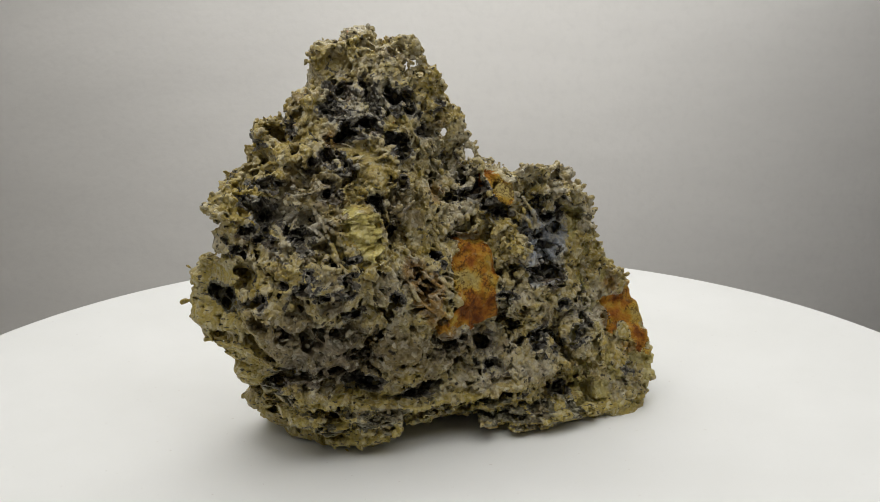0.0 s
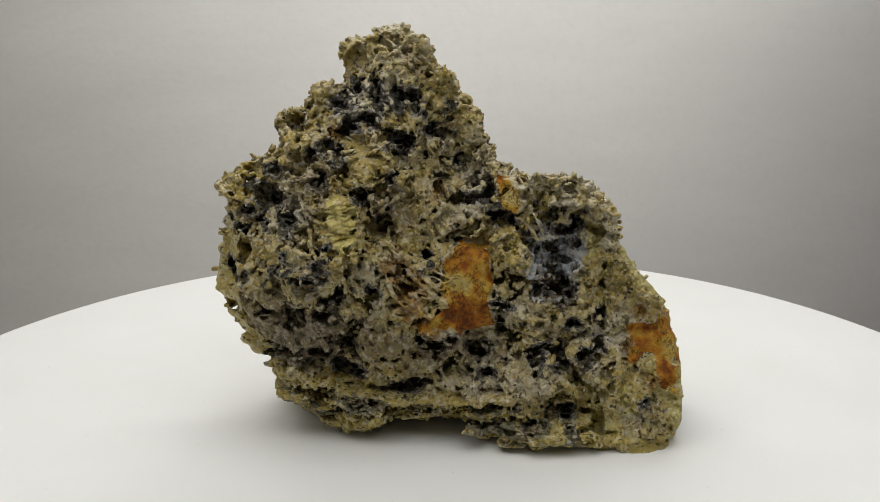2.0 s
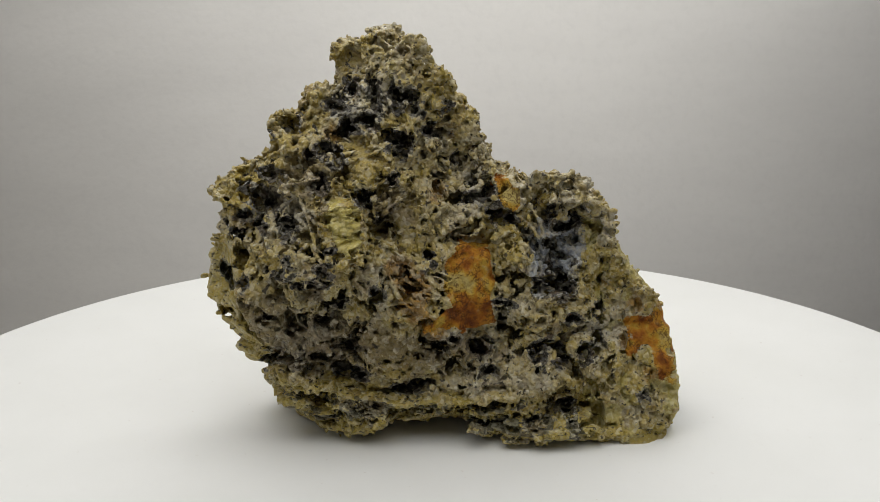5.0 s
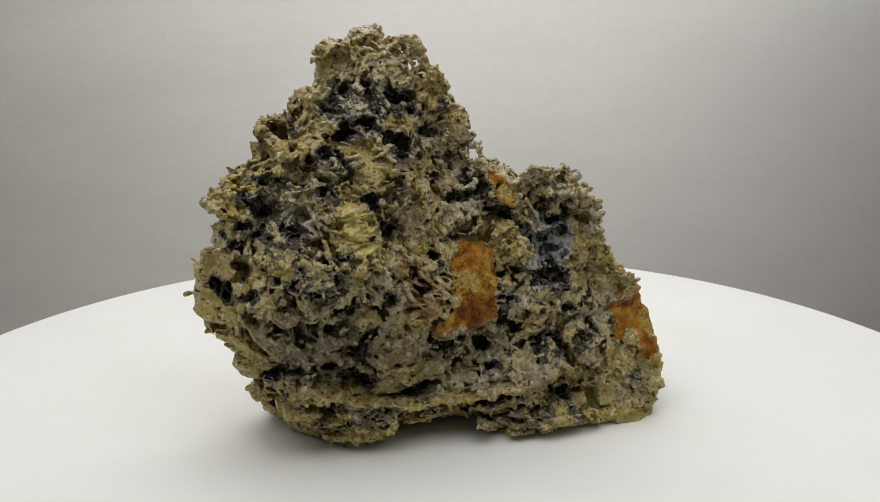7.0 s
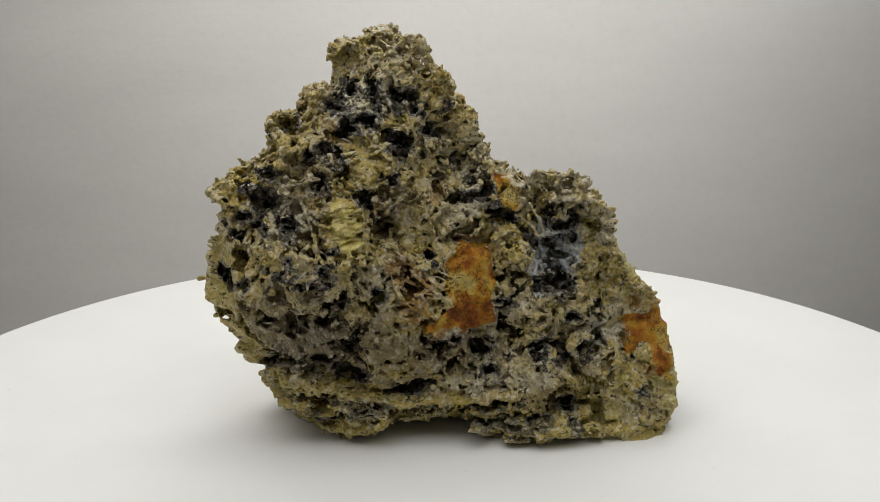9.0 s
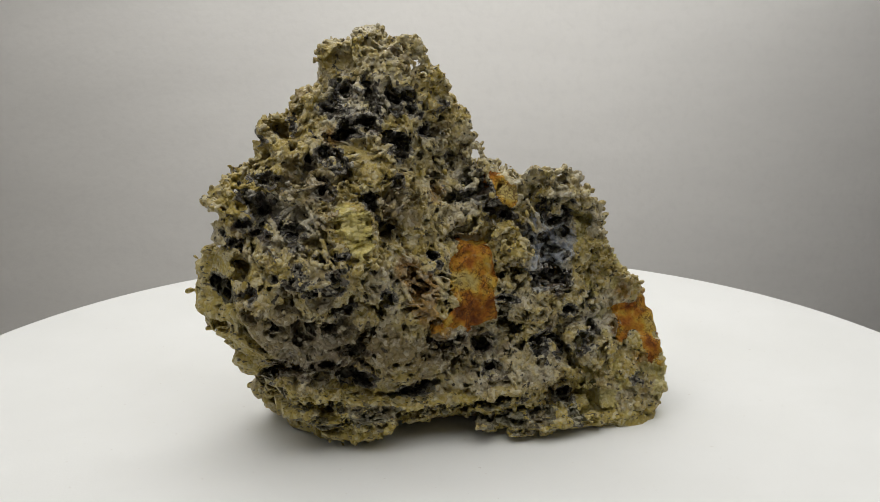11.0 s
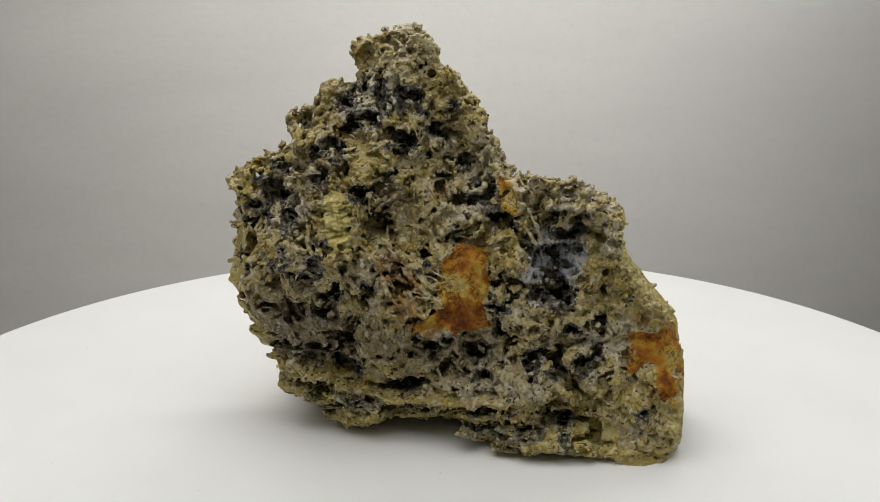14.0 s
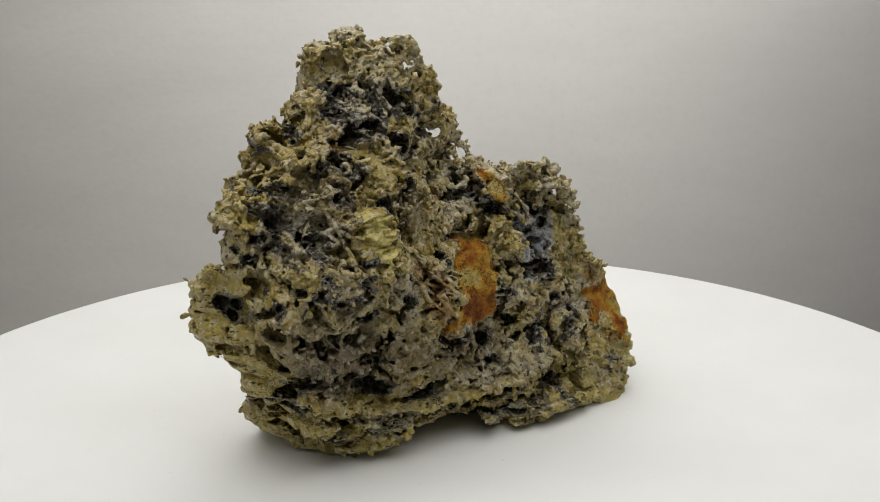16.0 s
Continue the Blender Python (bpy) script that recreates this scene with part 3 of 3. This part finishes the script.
def add_grains(field, tints, outer):
    """Drusy grains in crowds over the skin, and thin threads across the hollows."""
    skin = np.argwhere(np.abs(field[1:-1:2, 1:-1:2, 1:-1:2]) < VOX * 0.9) * 2 + 1
    spots = LOW + skin * VOX
    depth = spots[:, 1] - face_depth(spots[:, 0], spots[:, 2])
    dense = compact(spots[:, 0], spots[:, 2])
    want = np.where(depth > 14, 0.15, 1.0) * (1 - 0.7 * dense) * (spots[:, 2] > 0.4)
    want *= np.where((flank_gap(spots[:, 0], spots[:, 2]) > -0.5) & (spots[:, 2] < 45), 0.06, 1.0)
    want *= np.where((plain_gap(spots[:, 0], spots[:, 2]) < 0.2) & (depth < 3.5), 0.05, 1.0)
    want *= np.exp(np.minimum(outer[tuple(skin.T)] + 0.6, 0) * 1.7)
    want[(depth > 2.5) & (spots[:, 0] > 34) & (spots[:, 2] < 42)] *= 0.05
    want[(polygon_distance(spots[:, 0], spots[:, 2], TUFT) < 0.1) & (depth < 3)] = 0
    want *= 1 - 0.6 * np.minimum(glow(spots[:, 0], spots[:, 2], BROWN, 3.6), 1)
    pick = rng.choice(len(skin), 17000, p=want / want.sum())
    places = spots[pick] + rng.uniform(-0.3, 0.3, (len(pick), 3))
    big = np.clip(0.5 + 0.35 * np.sin(places[:, 0] * 0.7 + 2) * np.sin(places[:, 2] * 0.6) + 0.3 * np.sin(places[:, 1] * 0.8 + places[:, 2] * 0.33), 0, 1)
    for p, q in zip(places, big):
        r = rng.uniform(0.24, 0.50) * (0.8 + 0.5 * q)
        stamp(field, tints, p, r * np.array((rng.uniform(1.0, 1.5), rng.uniform(0.7, 1.0), rng.uniform(0.5, 0.9))),
              int(np.clip(92 + 60 * q + rng.normal(0, 26), 45, 255)), turn=TURNS[rng.integers(200)])
    deep = np.flatnonzero((depth > 0.8) & (depth < 4.5) & (dense < 0.3) & (plain_gap(spots[:, 0], spots[:, 2]) > -1.0))
    bowl = np.flatnonzero((depth > 1.5) & (depth < 7) & (polygon_distance(spots[:, 0], spots[:, 2], HOLLOW) < 0.5))
    for g in np.concatenate((rng.choice(deep, 1500), rng.choice(bowl, 110))):
        p = spots[g]
        way = rng.normal(0, 1, 3) * (1, 0.5, 1)
        way[1] -= 0.5
        way /= np.linalg.norm(way)
        r, tint = rng.uniform(0.24, 0.45), int(rng.choice((45, 60, 100, 150)))
        for _ in range(int(rng.uniform(6, 15))):
            k = tuple(np.clip(((p - LOW) / VOX).astype(int), 0, np.array(GRID) - 1))
            if p[1] < face_depth(p[0], p[2]) + 0.2 or outer[k] > -0.3:
                break
            stamp(field, tints, p, (r, r, r) * rng.uniform(0.85, 1.2, 3), tint)
            way = way + rng.normal(0, 0.28, 3) * (1, 0.6, 1)
            way /= np.linalg.norm(way)
            p = p + way * 0.40
    # one pale blocky crystal beside the largest hollow
    stamp(field, tints, (-31.2, face_depth(-31.2, 49.2) - 0.3, 49.2), (1.25, 1.3, 1.05), 70, turn=lean(0.25))
    # fibrous ridges
    for run in VEINS:
        for (u0, z0), (u1, z1) in zip(run, run[1:]):
            for strand in range(2):
                du, dz, bow = rng.normal(0, 0.55), rng.normal(0, 0.55), rng.normal(0, 0.8)
                tint = int(rng.choice((85, 110, 140)))
                for s in np.arange(0, 1, 0.35 / math.hypot(u1 - u0, z1 - z0)):
                    if rng.random() < 0.06:
                        continue
                    k = bow * math.sin(math.pi * s)
                    u, z = u0 + (u1 - u0) * s + du + k * 0.7, z0 + (z1 - z0) * s + dz + k * 0.7
                    r = rng.uniform(0.22, 0.38)
                    stamp(field, tints, (u, face_depth(u, z) + 0.2 * math.sin(9 * s + strand), z), (r, r * 1.8, r), tint)
    field += 0.18 * cloud(0.9, 0.9, 0.9)
    # pale threads over the main stain
    for _ in range(16):
        p = np.array((rng.uniform(-6, 3), 0.0, rng.uniform(27, 36)))
        way = np.array((1.0, 0.0, -0.45)) + rng.normal(0, 0.25, 3)
        for _ in range(int(rng.uniform(6, 16))):
            p[1] = face_depth(p[0], p[2]) - 0.1
            stamp(field, tints, p, (0.30, 0.30, 0.24), 95)
            way = way + rng.normal(0, 0.2, 3)
            p = p + way / np.linalg.norm(way) * 0.4


def skin_mesh(field):
    """Quads on the zero level of the field, one vertex in each cell that it crosses."""
    inside = field < 0
    cells = np.zeros(tuple(n - 1 for n in GRID), np.uint8)
    corners = [(i, j, k) for i in (0, 1) for j in (0, 1) for k in (0, 1)]
    view = lambda a, o: a[tuple(slice(s, n - 1 + s) for s, n in zip(o, GRID))]
    for o in corners:
        cells += view(inside, o)
    cross = np.argwhere((cells > 0) & (cells < 8))
    number = np.full(cells.shape, -1, np.int32)
    number[tuple(cross.T)] = np.arange(len(cross))
    vals = {o: field[tuple((cross + o).T)] for o in corners}
    grad = np.stack([sum((1 if o[a] else -1) * v for o, v in vals.items()) / 4 for a in range(3)], 1)
    mean = sum(vals.values()) / 8
    move = np.clip(-mean[:, None] * grad / ((grad ** 2).sum(1)[:, None] + 1e-6), -0.5, 0.5)
    verts = LOW + (cross + 0.5 + move) * VOX
    quads = []
    for a in range(3):
        b, c = (a + 1) % 3, (a + 2) % 3
        lo, hi = [slice(1, n - 1) for n in GRID], [slice(1, n - 1) for n in GRID]
        hi[a] = slice(2, GRID[a])
        lo[a] = slice(1, GRID[a] - 1)
        p, q = inside[tuple(lo)], inside[tuple(hi)]
        for flip in (False, True):
            at = np.argwhere((p & ~q) if not flip else (~p & q)) + 1
            ring = []
            for db, dc in ((-1, -1), (0, -1), (0, 0), (-1, 0)):
                s = at.copy()
                s[:, b] += db
                s[:, c] += dc
                ring.append(number[tuple(s.T)])
            quad = np.stack(ring[::-1] if flip else ring, 1)
            quads.append(quad[(quad >= 0).all(1)])
    return verts, np.concatenate(quads), cross


def main_body(count, quads):
    """Which quads hang together in the largest piece."""
    label = np.arange(count)
    a, b = np.concatenate([quads[:, k] for k in range(4)]), np.concatenate([quads[:, (k + 1) % 4] for k in range(4)])
    while True:
        low = np.minimum(label[a], label[b])
        fresh = label.copy()
        np.minimum.at(fresh, a, low)
        np.minimum.at(fresh, b, low)
        np.minimum.at(fresh, label, fresh.copy())
        for _ in range(4):
            fresh = fresh[fresh]
        if (fresh == label).all():
            break
        label = fresh
    return label[quads[:, 0]] == np.bincount(label).argmax()


def mesh_from(name, verts, quads, tags, material, parent, label=""):
    used, back = np.unique(quads, return_inverse=True)
    v, q = verts[used], back.reshape(-1, 4)
    data = bpy.data.meshes.new(name)
    data.vertices.add(len(v))
    data.vertices.foreach_set("co", v.astype(np.float32).ravel())
    data.loops.add(q.size)
    data.loops.foreach_set("vertex_index", q.astype(np.int32).ravel())
    data.polygons.add(len(q))
    data.polygons.foreach_set("loop_start", np.arange(0, q.size, 4, dtype=np.int32))
    data.polygons.foreach_set("use_smooth", np.ones(len(q), bool))
    data.update(calc_edges=True)
    for key, values in tags.items():
        data.attributes.new(key, "FLOAT", "POINT").data.foreach_set("value", values[used].astype(np.float32))
    data.materials.append(material)
    ob = new(name, data)
    ob.parent = parent
    return tagged(ob, label)


def make_stone():
    stone = tagged(new("rock_specimen"), "rough yellow-grey drusy quartz rock with rust stains standing on the turntable", "rock")
    field, tints, outer = build_form()
    add_strands(field, tints, outer)
    add_grains(field, tints, outer)
    open_hollows(field, tints)
    verts, quads, cells = skin_mesh(field)
    quads = quads[main_body(len(verts), quads)]
    u, w, z = verts.T
    near = w < face_depth(u, z) + 7
    tags = {"tint": tints[tuple(cells.T)] / 255.0,
            "tone": glow(u, z, YELLOW, 5.0) - 0.7 * glow(u, z, BLUISH, 4.0) + 1.2 * np.clip((w - face_depth(u, z) - 5) / 3, 0, 1) * (z < 45),
            "brown": 0.6 * np.minimum(glow(u, z, BROWN, 3.6), 1),
            "rust": np.where(near, 0.64 * np.minimum(glow(u, z, IRON, 2.0), 1), 0.0)}
    jag = cloud(1.6, 1.6, 1.6)[tuple(cells.T)]
    at = quads[:, 0]
    u, w, z, near, jag = u[at], w[at], z[at], near[at], jag[at]
    kind = np.zeros(len(quads), int)
    kind[(compact(u, z) + 0.25 * jag > 0.5) & (w < face_depth(u, z) + 9)] = 5
    kind[(w > front_depth(u, z) + 3.5 + jag) & (flank_gap(u, z) > -0.5 + 0.5 * jag) & (z < 44 + 2 * jag) & (w < 22)] = 7
    kind[(w > face_depth(u, z) + 2.0 + jag) & (u > 30) & (z < 44) & (w < 20)] = 8
    for k, key in enumerate(PATCHES):
        kind[near & (polygon_distance(u, z, PATCHES[key]) + (1.3 if key == "edge" else 0.5) * jag < 0.2)] = k + 1
    kind[near & (polygon_distance(u, z, TUFT) + 0.25 * jag < 0)] = 4
    kind[near & (polygon_distance(u, z, HOLLOW) + 0.8 * jag < 0)] = 6
    c, s = math.cos(TURN), math.sin(TURN)
    turned = np.stack([verts[:, 0] * c - verts[:, 1] * s, verts[:, 0] * s + verts[:, 1] * c, verts[:, 2]], 1) * 0.001
    looks = [("quartz_body", QUARTZ, ""), ("rust_patch", STAIN, "flat orange-brown iron-stained patch"), ("rust_patch", STAIN, "small orange-brown stain"),
             ("rust_patch", OCHRE, "ochre stain along the edge"), ("crystal_tuft", TUFTED, "yellow-green bladed crystal tuft"),
             ("layered_ledge", OLIVE, "olive layered crust along the foot"), ("thread_hollow", GREY, "blue-grey threads in a hollow"),
             ("dense_side", OLIVE, "dense olive side face with dark slits"),
             ("smooth_rim", RIM, "smooth pale yellow-green rim")]
    for k, (name, material, label) in enumerate(looks):
        mesh_from(name, turned, quads[kind == k], tags, material, stone, label)
    return stone


rock = make_stone()


# ---- the plate swings to and fro ----
SWING = [(-0.5, -10.85), (1.578, 34.78), (3.619, -10.7), (5.703, 34.9), (7.72, -10.6), (9.796, 34.76), (11.832, -10.66), (13.916, 34.74), (15.955, -10.84), (17.0, 12.0)]


def swing(t):
    """Degrees by which the plate is turned clockwise."""
    for (t0, a0), (t1, a1) in zip(SWING, SWING[1:]):
        if t <= t1:
            return a0 + (a1 - a0) * (t - t0) / (t1 - t0)


def motions():
    times = [k / 10 for k in range(161)]
    walk(rock, [(t, pose(0, 0, 0, 0, 0, -swing(t))) for t in times])
    walk(platter, [(t, pose(0, 0, 0, 0, 0, -swing(t))) for t in times])


motions()
